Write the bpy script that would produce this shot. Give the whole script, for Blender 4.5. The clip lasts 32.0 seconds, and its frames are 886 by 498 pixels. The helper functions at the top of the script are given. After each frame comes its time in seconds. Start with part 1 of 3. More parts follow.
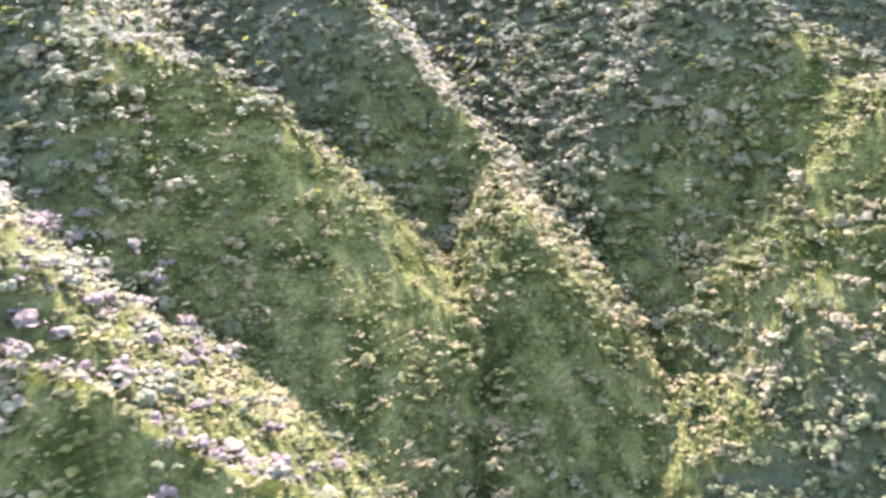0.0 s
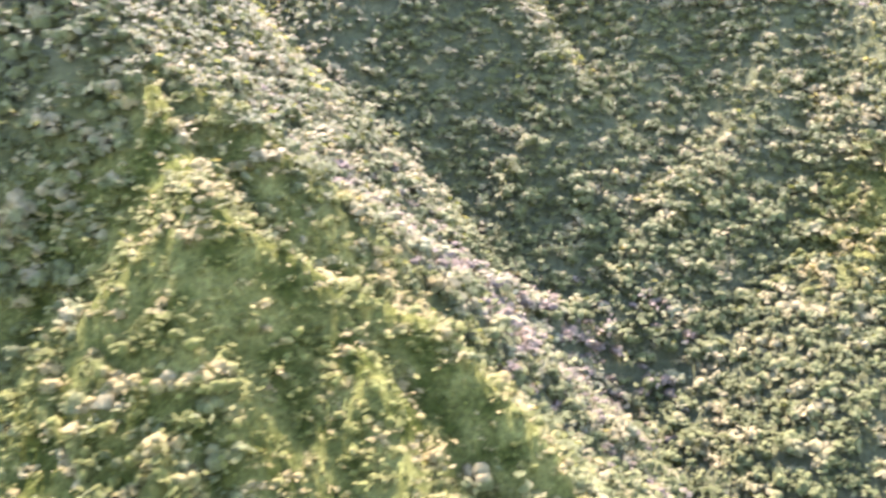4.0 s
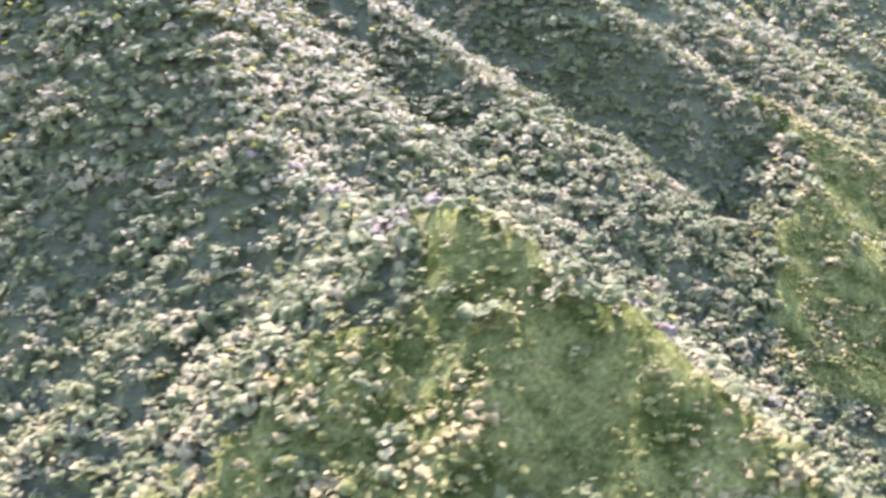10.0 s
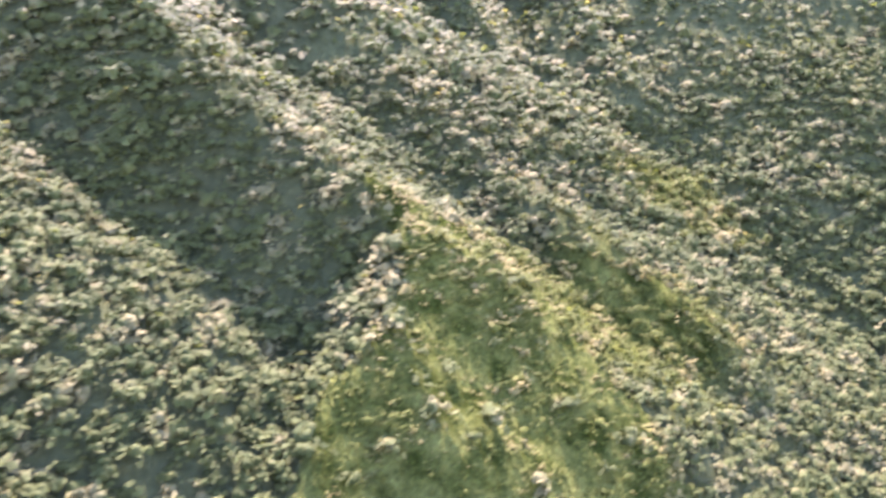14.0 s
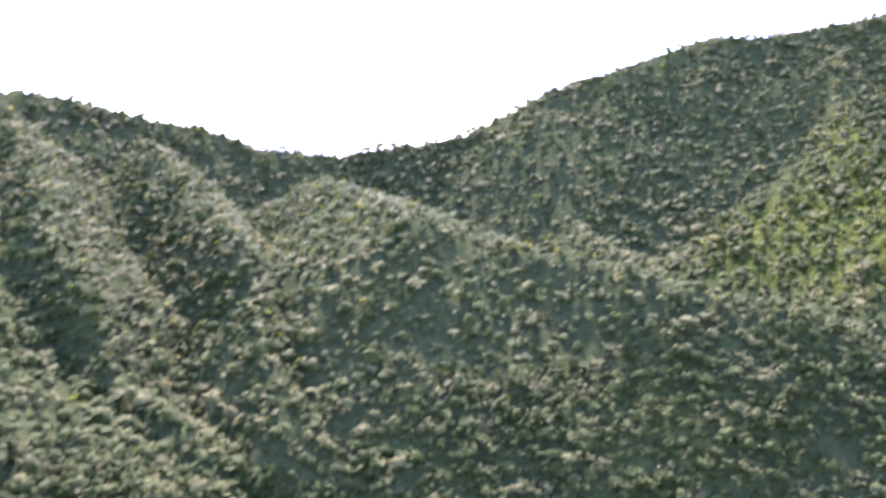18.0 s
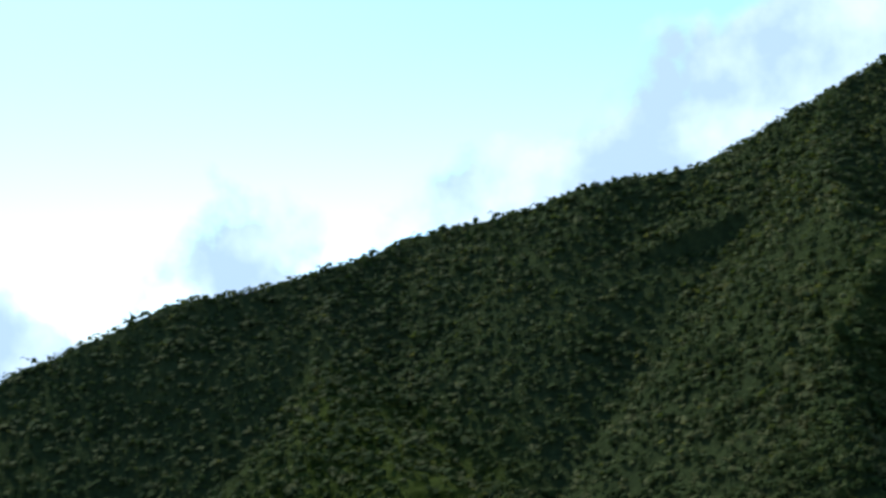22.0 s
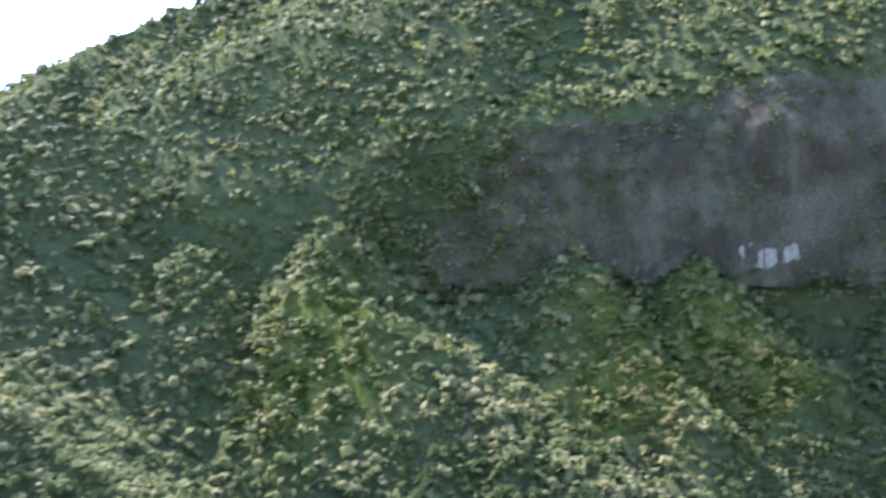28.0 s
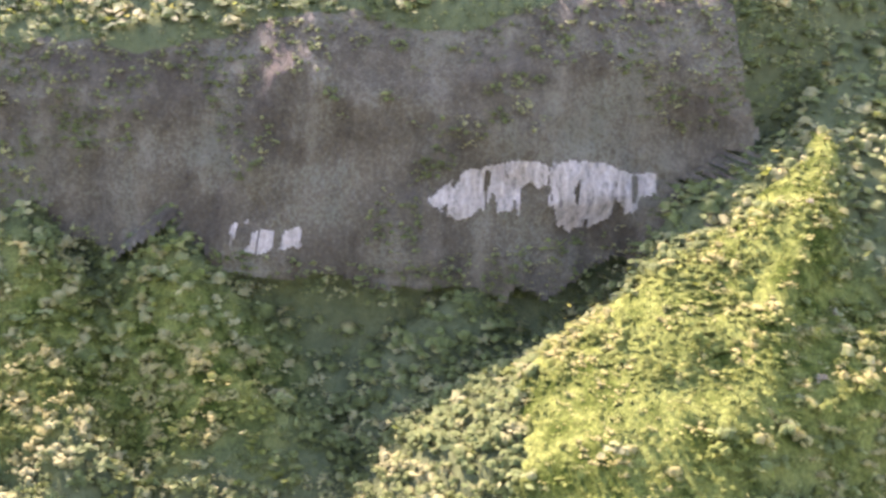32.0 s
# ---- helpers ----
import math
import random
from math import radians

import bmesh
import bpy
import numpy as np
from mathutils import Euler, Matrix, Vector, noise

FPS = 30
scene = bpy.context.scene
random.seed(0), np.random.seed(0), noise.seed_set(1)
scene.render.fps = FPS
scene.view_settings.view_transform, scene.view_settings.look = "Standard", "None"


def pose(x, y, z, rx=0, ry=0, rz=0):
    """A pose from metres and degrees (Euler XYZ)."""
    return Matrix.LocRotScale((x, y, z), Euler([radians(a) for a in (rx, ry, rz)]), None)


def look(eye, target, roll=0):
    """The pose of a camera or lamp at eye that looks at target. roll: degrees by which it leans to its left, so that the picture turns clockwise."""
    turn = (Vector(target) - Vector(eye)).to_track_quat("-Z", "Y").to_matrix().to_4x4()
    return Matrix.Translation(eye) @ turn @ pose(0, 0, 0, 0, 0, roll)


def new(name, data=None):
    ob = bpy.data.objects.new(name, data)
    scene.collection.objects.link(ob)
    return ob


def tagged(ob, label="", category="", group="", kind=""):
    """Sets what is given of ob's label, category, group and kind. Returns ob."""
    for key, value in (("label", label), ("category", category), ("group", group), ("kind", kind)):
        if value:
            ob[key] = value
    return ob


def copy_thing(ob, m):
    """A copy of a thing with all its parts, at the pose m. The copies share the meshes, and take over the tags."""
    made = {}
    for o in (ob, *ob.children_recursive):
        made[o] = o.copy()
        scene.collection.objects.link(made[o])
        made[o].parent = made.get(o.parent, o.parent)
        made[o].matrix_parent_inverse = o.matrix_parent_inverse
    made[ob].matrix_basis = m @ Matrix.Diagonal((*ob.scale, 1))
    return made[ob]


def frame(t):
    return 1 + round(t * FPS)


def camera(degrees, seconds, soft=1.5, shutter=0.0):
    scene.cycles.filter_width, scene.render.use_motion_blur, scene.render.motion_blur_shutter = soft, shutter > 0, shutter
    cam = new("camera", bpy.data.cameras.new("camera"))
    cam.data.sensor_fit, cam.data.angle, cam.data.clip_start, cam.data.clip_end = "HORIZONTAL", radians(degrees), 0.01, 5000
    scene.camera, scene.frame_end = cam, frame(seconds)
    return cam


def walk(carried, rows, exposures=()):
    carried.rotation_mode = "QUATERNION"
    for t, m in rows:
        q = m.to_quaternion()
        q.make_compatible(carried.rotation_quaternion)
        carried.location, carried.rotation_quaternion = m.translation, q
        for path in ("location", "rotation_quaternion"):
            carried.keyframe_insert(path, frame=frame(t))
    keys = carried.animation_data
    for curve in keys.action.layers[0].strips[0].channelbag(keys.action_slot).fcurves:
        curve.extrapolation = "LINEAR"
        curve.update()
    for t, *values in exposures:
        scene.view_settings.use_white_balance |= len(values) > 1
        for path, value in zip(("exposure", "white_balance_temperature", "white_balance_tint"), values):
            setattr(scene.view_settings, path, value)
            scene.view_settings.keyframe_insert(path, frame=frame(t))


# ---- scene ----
cam = camera(42.948, 32.0, soft=3.0, shutter=0.5)
PATH = [
    (0, -46.93, -0.00, 296.31, 79.682, -2.001, -76.893),
    (0.5, -34.76, -10.51, 298.92, 79.548, -2.814, -74.491),
    (1, -22.28, -20.73, 301.35, 78.322, -2.265, -75.987),
    (1.5, -9.48, -30.95, 303.77, 77.845, -1.375, -75.652),
    (2, 3.00, -41.40, 306.12, 77.771, -1.426, -74.979),
    (2.5, 15.60, -51.93, 308.70, 76.576, -2.410, -76.901),
    (3, 28.06, -62.44, 311.44, 76.928, -0.776, -78.612),
    (3.5, 40.34, -73.19, 314.15, 76.923, -1.270, -81.838),
    (4, 52.74, -83.90, 317.11, 77.555, -4.384, -82.558),
    (4.5, 64.96, -94.58, 320.14, 77.275, 0.599, -81.342),
    (6.5, 113.36, -138.40, 333.09, 74.179, -1.702, -81.471),
    (7, 125.56, -148.97, 335.65, 74.706, -1.515, -79.947),
    (7.5, 138.19, -159.44, 338.30, 75.469, -2.583, -80.822),
    (8, 151.08, -169.65, 341.05, 75.548, -2.877, -81.607),
    (8.5, 164.00, -179.92, 343.74, 79.122, -1.853, -81.610),
    (9, 176.94, -190.59, 346.21, 81.315, -2.049, -79.610),
    (9.5, 189.99, -200.97, 348.40, 79.298, -2.050, -78.863),
    (10, 203.25, -211.24, 350.84, 78.869, -2.200, -77.189),
    (10.5, 216.37, -221.54, 352.98, 79.341, -1.939, -76.263),
    (11, 229.63, -231.38, 355.38, 78.175, -1.632, -76.491),
    (11.5, 242.87, -240.99, 357.92, 78.086, -1.564, -75.432),
    (12, 256.17, -250.16, 360.29, 77.452, -2.058, -77.751),
    (12.5, 269.27, -259.26, 362.76, 77.025, -1.928, -79.129),
    (13, 282.21, -268.60, 365.83, 76.501, -1.705, -77.808),
    (13.5, 295.19, -277.73, 368.92, 76.404, -1.192, -77.004),
    (14, 308.46, -286.83, 372.28, 77.100, -1.803, -77.675),
    (14.5, 321.43, -296.20, 375.58, 77.862, -1.778, -78.182),
    (16.5, 372.79, -334.19, 393.85, 79.137, -6.379, -75.687),
    (17, 385.09, -343.64, 398.93, 80.707, -4.158, -75.390),
    (17.5, 397.42, -353.18, 404.07, 82.780, -2.538, -76.426),
    (18, 409.47, -363.28, 409.07, 86.041, -1.310, -77.251),
    (18.5, 421.27, -373.56, 413.95, 87.831, 0.186, -78.455),
    (19, 433.07, -384.00, 418.67, 88.039, 0.951, -79.556),
    (19.5, 444.41, -394.71, 423.11, 92.112, 4.383, -81.333),
    (20, 455.31, -406.36, 427.56, 91.736, 3.182, -83.378),
    (20.5, 465.57, -418.62, 432.10, 93.363, 3.074, -87.352),
    (21, 475.22, -431.18, 436.84, 94.688, 3.388, -91.002),
    (21.5, 484.12, -443.92, 441.41, 94.407, 4.778, -92.247),
    (22, 492.53, -457.13, 445.77, 94.853, 5.790, -91.732),
    (22.5, 500.50, -470.82, 449.66, 94.306, 5.225, -93.926),
    (23, 508.19, -484.93, 453.37, 91.664, 1.950, -97.120),
    (23.5, 515.26, -499.46, 457.24, 91.953, 2.292, -101.593),
    (24, 521.54, -514.36, 460.47, 92.550, 1.147, -103.692),
    (24.5, 527.12, -529.50, 463.22, 91.668, -0.578, -104.022),
    (26.5, 543.51, -593.78, 468.22, 88.196, 4.066, -103.519),
    (27, 547.54, -609.68, 469.85, 88.364, 4.992, -104.804),
    (27.5, 551.53, -625.27, 471.43, 87.224, 3.475, -107.205),
    (28, 555.53, -640.91, 473.25, 88.082, 3.731, -108.258),
    (28.5, 559.12, -656.87, 474.88, 89.621, 3.767, -108.179),
    (29, 562.38, -672.92, 476.42, 90.005, 3.860, -108.442),
    (29.5, 565.25, -689.28, 477.96, 89.129, 3.109, -109.507),
    (30, 567.70, -705.67, 479.49, 88.017, 2.523, -111.482),
    (30.5, 569.96, -722.05, 481.08, 87.861, 3.073, -111.555),
    (31, 572.29, -738.30, 482.90, 85.132, -0.101, -113.533),
    (31.5, 574.78, -754.36, 484.88, 83.242, -2.157, -113.650),
    (32, 577.63, -770.41, 486.77, 82.676, -2.702, -111.126),
]
# ---- path end
EXPOSURES = [(0, 5.05, 5300, 72), (4, 5.1, 5600, 66), (9, 5.05, 5200, 72), (13, 4.8, 5600, 66), (17, 4.5, 5200, 66), (18, 4.0, 5200, 56), (19, 3.4, 5200, 44), (20, 2.1, 5200, 20),
             (21, 1.3, 5100, 6), (22, 0.9, 5000, 2), (24.5, 1.1, 4800, 2), (26.5, 2.9, 4800, 14), (28, 4.1, 5000, 40), (29, 4.5, 5300, 52), (30, 4.5, 5600, 56), (32, 4.9, 5900, 60)]
walk(cam, [(t, pose(*m)) for t, *m in PATH], EXPOSURES)

# ---- light and sky ----
SUN_AZ, SUN_EL = 68.0, 49.0
world = bpy.data.worlds.new("sky_world")
scene.world = world
world.use_nodes = True
wn, wl = world.node_tree.nodes, world.node_tree.links
wn.clear()
sky = wn.new("ShaderNodeTexSky")
sky.sky_type, sky.sun_disc = "NISHITA", False
sky.sun_elevation, sky.sun_rotation = radians(SUN_EL), radians(SUN_AZ)
sky.altitude, sky.air_density, sky.dust_density = 400, 1.0, 0.6
# a bank of cumulus along the eastern skyline, its top edge rising to the south; clear blue above
w_coord = wn.new("ShaderNodeTexCoord")
w_dot = wn.new("ShaderNodeVectorMath")
w_dot.operation = "DOT_PRODUCT"
w_dot.inputs[1].default_value = (-0.170, 0.287, 0.943)
w_noise = wn.new("ShaderNodeTexNoise")
w_noise.inputs["Scale"].default_value = 7.5
w_noise.inputs["Detail"].default_value = 9.0
w_noise.inputs["Roughness"].default_value = 0.52
w_billow = wn.new("ShaderNodeMath")
w_billow.operation = "MULTIPLY_ADD"
w_billow.inputs[1].default_value, w_billow.inputs[2].default_value = 0.42, -0.21
w_sum = wn.new("ShaderNodeMath")
w_sum.operation = "SUBTRACT"
w_ramp = wn.new("ShaderNodeValToRGB")
w_ramp.color_ramp.elements[0].position, w_ramp.color_ramp.elements[1].position = 0.0, 0.05
w_body = wn.new("ShaderNodeTexNoise")
w_body.inputs["Scale"].default_value = 11.0
w_body.inputs["Detail"].default_value = 6.0
w_tone = wn.new("ShaderNodeValToRGB")
w_tone.color_ramp.elements[0].position, w_tone.color_ramp.elements[1].position = 0.40, 0.62
w_tone.color_ramp.elements[0].color, w_tone.color_ramp.elements[1].color = (0.62, 0.67, 0.74, 1), (1.0, 1.0, 1.0, 1)
w_lit = wn.new("ShaderNodeVectorMath")
w_lit.operation = "SCALE"
w_lit.inputs["Scale"].default_value = 5.0
w_mix = wn.new("ShaderNodeMixRGB")
w_bg = wn.new("ShaderNodeBackground")
w_bg.inputs["Strength"].default_value = 0.125
w_out = wn.new("ShaderNodeOutputWorld")
wl.new(w_coord.outputs["Generated"], w_dot.inputs[0])
wl.new(w_coord.outputs["Generated"], w_noise.inputs["Vector"])
wl.new(w_coord.outputs["Generated"], w_body.inputs["Vector"])
wl.new(w_noise.outputs["Fac"], w_billow.inputs[0])
wl.new(w_billow.outputs["Value"], w_sum.inputs[0])
wl.new(w_dot.outputs["Value"], w_sum.inputs[1])
wl.new(w_sum.outputs["Value"], w_ramp.inputs["Fac"])
wl.new(w_body.outputs["Fac"], w_tone.inputs["Fac"])
wl.new(w_tone.outputs["Color"], w_lit.inputs[0])
wl.new(w_ramp.outputs["Color"], w_mix.inputs["Fac"])
wl.new(sky.outputs["Color"], w_mix.inputs["Color1"])
wl.new(w_lit.outputs["Vector"], w_mix.inputs["Color2"])
wl.new(w_mix.outputs["Color"], w_bg.inputs["Color"])
wl.new(w_bg.outputs["Background"], w_out.inputs["Surface"])

to_sun = Vector((math.sin(radians(SUN_AZ)) * math.cos(radians(SUN_EL)),
                 math.cos(radians(SUN_AZ)) * math.cos(radians(SUN_EL)), math.sin(radians(SUN_EL))))
sun_data = bpy.data.lights.new("sun", "SUN")
sun_data.energy, sun_data.angle, sun_data.color = 3.1, radians(3.0), (1.0, 0.92, 0.78)
sun = new("sun", sun_data)
sun.matrix_world = look(to_sun * 2000, (0, 0, 0))

# ---- materials ----


def nodes_of(name):
    m = bpy.data.materials.new(name)
    m.use_nodes = True
    n, l = m.node_tree.nodes, m.node_tree.links
    n.clear()
    return m, n, l


def noise_node(n, l, vec, scale, detail=4.0, rough=0.55):
    t = n.new("ShaderNodeTexNoise")
    t.inputs["Scale"].default_value, t.inputs["Detail"].default_value = scale, detail
    t.inputs["Roughness"].default_value = rough
    l.new(vec, t.inputs["Vector"])
    return t.outputs["Fac"]


def ramp_node(n, l, fac, stops):
    r = n.new("ShaderNodeValToRGB")
    while len(r.color_ramp.elements) < len(stops):
        r.color_ramp.elements.new(0.5)
    for e, (p, c) in zip(r.color_ramp.elements, stops):
        e.position, e.color = p, (*c, 1)
    l.new(fac, r.inputs["Fac"])
    return r.outputs["Color"]


def mix_node(n, l, fac, a, b, how="MIX"):
    m = n.new("ShaderNodeMixRGB")
    m.blend_type = how
    for value, key in ((fac, "Fac"), (a, "Color1"), (b, "Color2")):
        if isinstance(value, (float, int)):
            m.inputs[key].default_value = value
        elif isinstance(value, tuple):
            m.inputs[key].default_value = (*value, 1)
        else:
            l.new(value, m.inputs[key])
    return m.outputs["Color"]


def maths(n, l, how, a, b=0.0):
    m = n.new("ShaderNodeMath")
    m.operation = how
    for value, key in ((a, 0), (b, 1)):
        if isinstance(value, (float, int)):
            m.inputs[key].default_value = value
        else:
            l.new(value, m.inputs[key])
    return m.outputs["Value"]


def leaf_material(name, dark, mid, light, dry, dry_share=0.25, thin=0.42, shine=0.03, vary=0.10):
    """Foliage: each leaf clump has a tone of its own, stands of trees differ over tens of metres, and painted shade
    between leaves breaks up the clumps.
    """
    m, n, l = nodes_of(name)
    geo = n.new("ShaderNodeNewGeometry")
    pos = geo.outputs["Position"]
    wide = noise_node(n, l, pos, 0.035, 3.0)
    tree = noise_node(n, l, pos, 0.17, 1.0)
    leaves = noise_node(n, l, pos, 2.4, 3.0, 0.6)
    isl = geo.outputs["Random Per Island"]
    tone = maths(n, l, "ADD", maths(n, l, "MULTIPLY", isl, vary), maths(n, l, "MULTIPLY", maths(n, l, "SUBTRACT", tree, 0.16), 1.0))
    col = ramp_node(n, l, tone, ((0.25, dark), (0.52, mid), (0.85, light)))
    drym = ramp_node(n, l, maths(n, l, "ADD", tree, maths(n, l, "MULTIPLY", wide, 0.5)),
                     ((0.86 - dry_share * 0.6, (0, 0, 0)), (0.98 - dry_share * 0.6, (1, 1, 1))))
    col = mix_node(n, l, drym, col, dry)
    # low spots of the bump are coloured darker, as shade in leaf gaps
    col = mix_node(n, l, 1.0, col, ramp_node(n, l, leaves, ((0.34, (0.70, 0.71, 0.70)), (0.54, (1, 1, 1)))), "MULTIPLY")
    b = n.new("ShaderNodeBump")
    b.inputs["Strength"].default_value, b.inputs["Distance"].default_value = 0.75, 0.5
    l.new(leaves, b.inputs["Height"])
    p = n.new("ShaderNodeBsdfPrincipled")
    p.inputs["Roughness"].default_value = 0.75
    p.inputs["Specular IOR Level"].default_value = shine
    l.new(col, p.inputs["Base Color"])
    l.new(b.outputs["Normal"], p.inputs["Normal"])
    t = n.new("ShaderNodeBsdfTranslucent")
    l.new(mix_node(n, l, 1.0, col, (1.0, 1.0, 0.55), "MULTIPLY"), t.inputs["Color"])
    mx = n.new("ShaderNodeMixShader")
    mx.inputs["Fac"].default_value = thin
    l.new(p.outputs["BSDF"], mx.inputs[1])
    l.new(t.outputs["BSDF"], mx.inputs[2])
    out = n.new("ShaderNodeOutputMaterial")
    l.new(mx.outputs["Shader"], out.inputs["Surface"])
    return m


def ground_material():
    """Fern and grass turf with moss-dark patches, dry straw and bare earth."""
    m, n, l = nodes_of("fern_turf")
    geo = n.new("ShaderNodeNewGeometry")
    pos = geo.outputs["Position"]
    fine = noise_node(n, l, pos, 1.3, 6.0, 0.7)
    mid = noise_node(n, l, pos, 0.16, 5.0, 0.6)
    wide = noise_node(n, l, pos, 0.022, 4.0)
    col = ramp_node(n, l, fine, ((0.30, (0.025, 0.029, 0.006)), (0.5, (0.052, 0.059, 0.011)), (0.72, (0.090, 0.100, 0.019))))
    shade = ramp_node(n, l, mid, ((0.38, (0.28, 0.34, 0.26)), (0.60, (1, 1, 1))))
    col = mix_node(n, l, 1.0, col, shade, "MULTIPLY")
    dry = ramp_node(n, l, maths(n, l, "ADD", mid, wide), ((1.10, (0, 0, 0)), (1.30, (0.7, 0.7, 0.7))))
    col = mix_node(n, l, dry, col, (0.13, 0.105, 0.048))
    # leaf litter with the shade beneath the trees painted into its dark colour
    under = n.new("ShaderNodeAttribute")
    under.attribute_name = "litter_shade"
    litter_shade = ramp_node(n, l, maths(n, l, "ADD", under.outputs["Fac"], maths(n, l, "MULTIPLY", fine, 0.4)), ((0.62, (0, 0, 0)), (1.0, (0.9, 0.9, 0.9))))
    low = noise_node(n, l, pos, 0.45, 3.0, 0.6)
    col = mix_node(n, l, litter_shade, col, mix_node(n, l, low, (0.012, 0.015, 0.006), (0.052, 0.060, 0.020)))
    p = n.new("ShaderNodeBsdfPrincipled")
    p.inputs["Roughness"].default_value = 0.95
    p.inputs["Specular IOR Level"].default_value = 0.0
    l.new(col, p.inputs["Base Color"])
    b = n.new("ShaderNodeBump")
    b.inputs["Strength"].default_value, b.inputs["Distance"].default_value = 0.9, 1.2
    l.new(maths(n, l, "ADD", fine, maths(n, l, "ADD", mid, low)), b.inputs["Height"])
    l.new(b.outputs["Normal"], p.inputs["Normal"])
    out = n.new("ShaderNodeOutputMaterial")
    l.new(p.outputs["BSDF"], out.inputs["Surface"])
    return m


def rock_material(name, pale):
    """Weathered basalt with vertical wash streaks; pale: chalky mineral crust."""
    m, n, l = nodes_of(name)
    geo = n.new("ShaderNodeNewGeometry")
    pos = geo.outputs["Position"]
    mp = n.new("ShaderNodeMapping")
    mp.inputs["Scale"].default_value = (1.0, 1.0, 0.10)
    l.new(pos, mp.inputs["Vector"])
    streak = noise_node(n, l, mp.outputs["Vector"], 0.7 if pale else 0.22, 6.0, 0.6)
    fine = noise_node(n, l, pos, 1.1, 7.0, 0.7)
    wide = noise_node(n, l, pos, 0.06, 4.0)
    if pale:
        col = ramp_node(n, l, maths(n, l, "ADD", maths(n, l, "MULTIPLY", streak, 0.7), maths(n, l, "MULTIPLY", fine, 0.5)),
                        ((0.42, (0.045, 0.039, 0.021)), (0.56, (0.100, 0.089, 0.050)), (0.80, (0.180, 0.161, 0.094))))
    else:
        col = ramp_node(n, l, maths(n, l, "ADD", maths(n, l, "MULTIPLY", streak, 0.45), maths(n, l, "MULTIPLY", fine, 0.65)),
                        ((0.36, (0.022, 0.018, 0.008)), (0.56, (0.041, 0.035, 0.016)), (0.78, (0.074, 0.065, 0.031))))
        col = mix_node(n, l, 1.0, col, ramp_node(n, l, wide, ((0.36, (0.60, 0.59, 0.58)), (0.58, (1.0, 1.0, 1.0)))), "MULTIPLY")
        moss = ramp_node(n, l, maths(n, l, "ADD", maths(n, l, "MULTIPLY", wide, 0.6), maths(n, l, "MULTIPLY", fine, 0.8)), ((0.70, (0, 0, 0)), (0.84, (0.4, 0.4, 0.4))))
        col = mix_node(n, l, moss, col, (0.052, 0.058, 0.028))
    p = n.new("ShaderNodeBsdfPrincipled")
    p.inputs["Roughness"].default_value = 0.95
    p.inputs["Specular IOR Level"].default_value = 0.04
    l.new(col, p.inputs["Base Color"])
    b = n.new("ShaderNodeBump")
    b.inputs["Strength"].default_value, b.inputs["Distance"].default_value = 1.0, 1.2
    l.new(maths(n, l, "ADD", maths(n, l, "MULTIPLY", streak, 0.4), fine), b.inputs["Height"])
    l.new(b.outputs["Normal"], p.inputs["Normal"])
    out = n.new("ShaderNodeOutputMaterial")
    l.new(p.outputs["BSDF"], out.inputs["Surface"])
    return m


def bark_material():
    m, n, l = nodes_of("grey_bark")
    geo = n.new("ShaderNodeNewGeometry")
    f = noise_node(n, l, geo.outputs["Position"], 3.0, 5.0)
    p = n.new("ShaderNodeBsdfPrincipled")
    p.inputs["Roughness"].default_value = 0.95
    p.inputs["Specular IOR Level"].default_value = 0.0
    l.new(ramp_node(n, l, f, ((0.3, (0.05, 0.044, 0.034)), (0.7, (0.14, 0.125, 0.10)))), p.inputs["Base Color"])
    out = n.new("ShaderNodeOutputMaterial")
    l.new(p.outputs["BSDF"], out.inputs["Surface"])
    return m


M_GROUND = ground_material()
M_LEAF = leaf_material("forest_leaf", (0.044, 0.054, 0.012), (0.068, 0.081, 0.018), (0.096, 0.110, 0.026), (0.116, 0.110, 0.035), 0.14)
M_DRY = leaf_material("dry_shrub_leaf", (0.086, 0.074, 0.034), (0.124, 0.106, 0.050), (0.164, 0.142, 0.070), (0.10, 0.11, 0.035), 0.26)
M_FERN = leaf_material("fern_tuft", (0.048, 0.056, 0.009), (0.072, 0.083, 0.013), (0.102, 0.114, 0.020), (0.116, 0.104, 0.028), 0.2, 0.42, 0.02, 0.16)
M_ROCK = rock_material("basalt_cliff", False)
M_PALE = rock_material("pale_crust", True)
M_BARK = bark_material()

# ---- shape of the land ----
GRID = np.random.RandomState(7).rand(256, 256)


def lattice(x, y):
    xi, yi = np.floor(x).astype(int), np.floor(y).astype(int)
    fx, fy = x - xi, y - yi
    fx, fy = fx * fx * (3 - 2 * fx), fy * fy * (3 - 2 * fy)
    g = lambda a, b: GRID[a & 255, b & 255]
    return (g(xi, yi) * (1 - fx) + g(xi + 1, yi) * fx) * (1 - fy) + (g(xi, yi + 1) * (1 - fx) + g(xi + 1, yi + 1) * fx) * fy


def fbm(x, y, size, octaves=4):
    """Lumpy relief from -1 to 1 with its largest lumps `size` metres across."""
    out, amp, total = 0.0, 1.0, 0.0
    for k in range(octaves):
        s = 2.0 ** k / size
        out = out + amp * (lattice(x * s + 17.3 * k, y * s + 9.1 * k) * 2 - 1)
        total += amp
        amp *= 0.5
    return out / total


# the whole land leans: the plan below is drawn level and then raised towards the east
LEAN = radians(9.0)


def raised(co):
    co = np.asarray(co, dtype=float)
    x, z = co[..., 0], co[..., 2]
    return np.stack([x * math.cos(LEAN) - z * math.sin(LEAN), co[..., 1], x * math.sin(LEAN) + z * math.cos(LEAN)], -1)


RIDGES = []


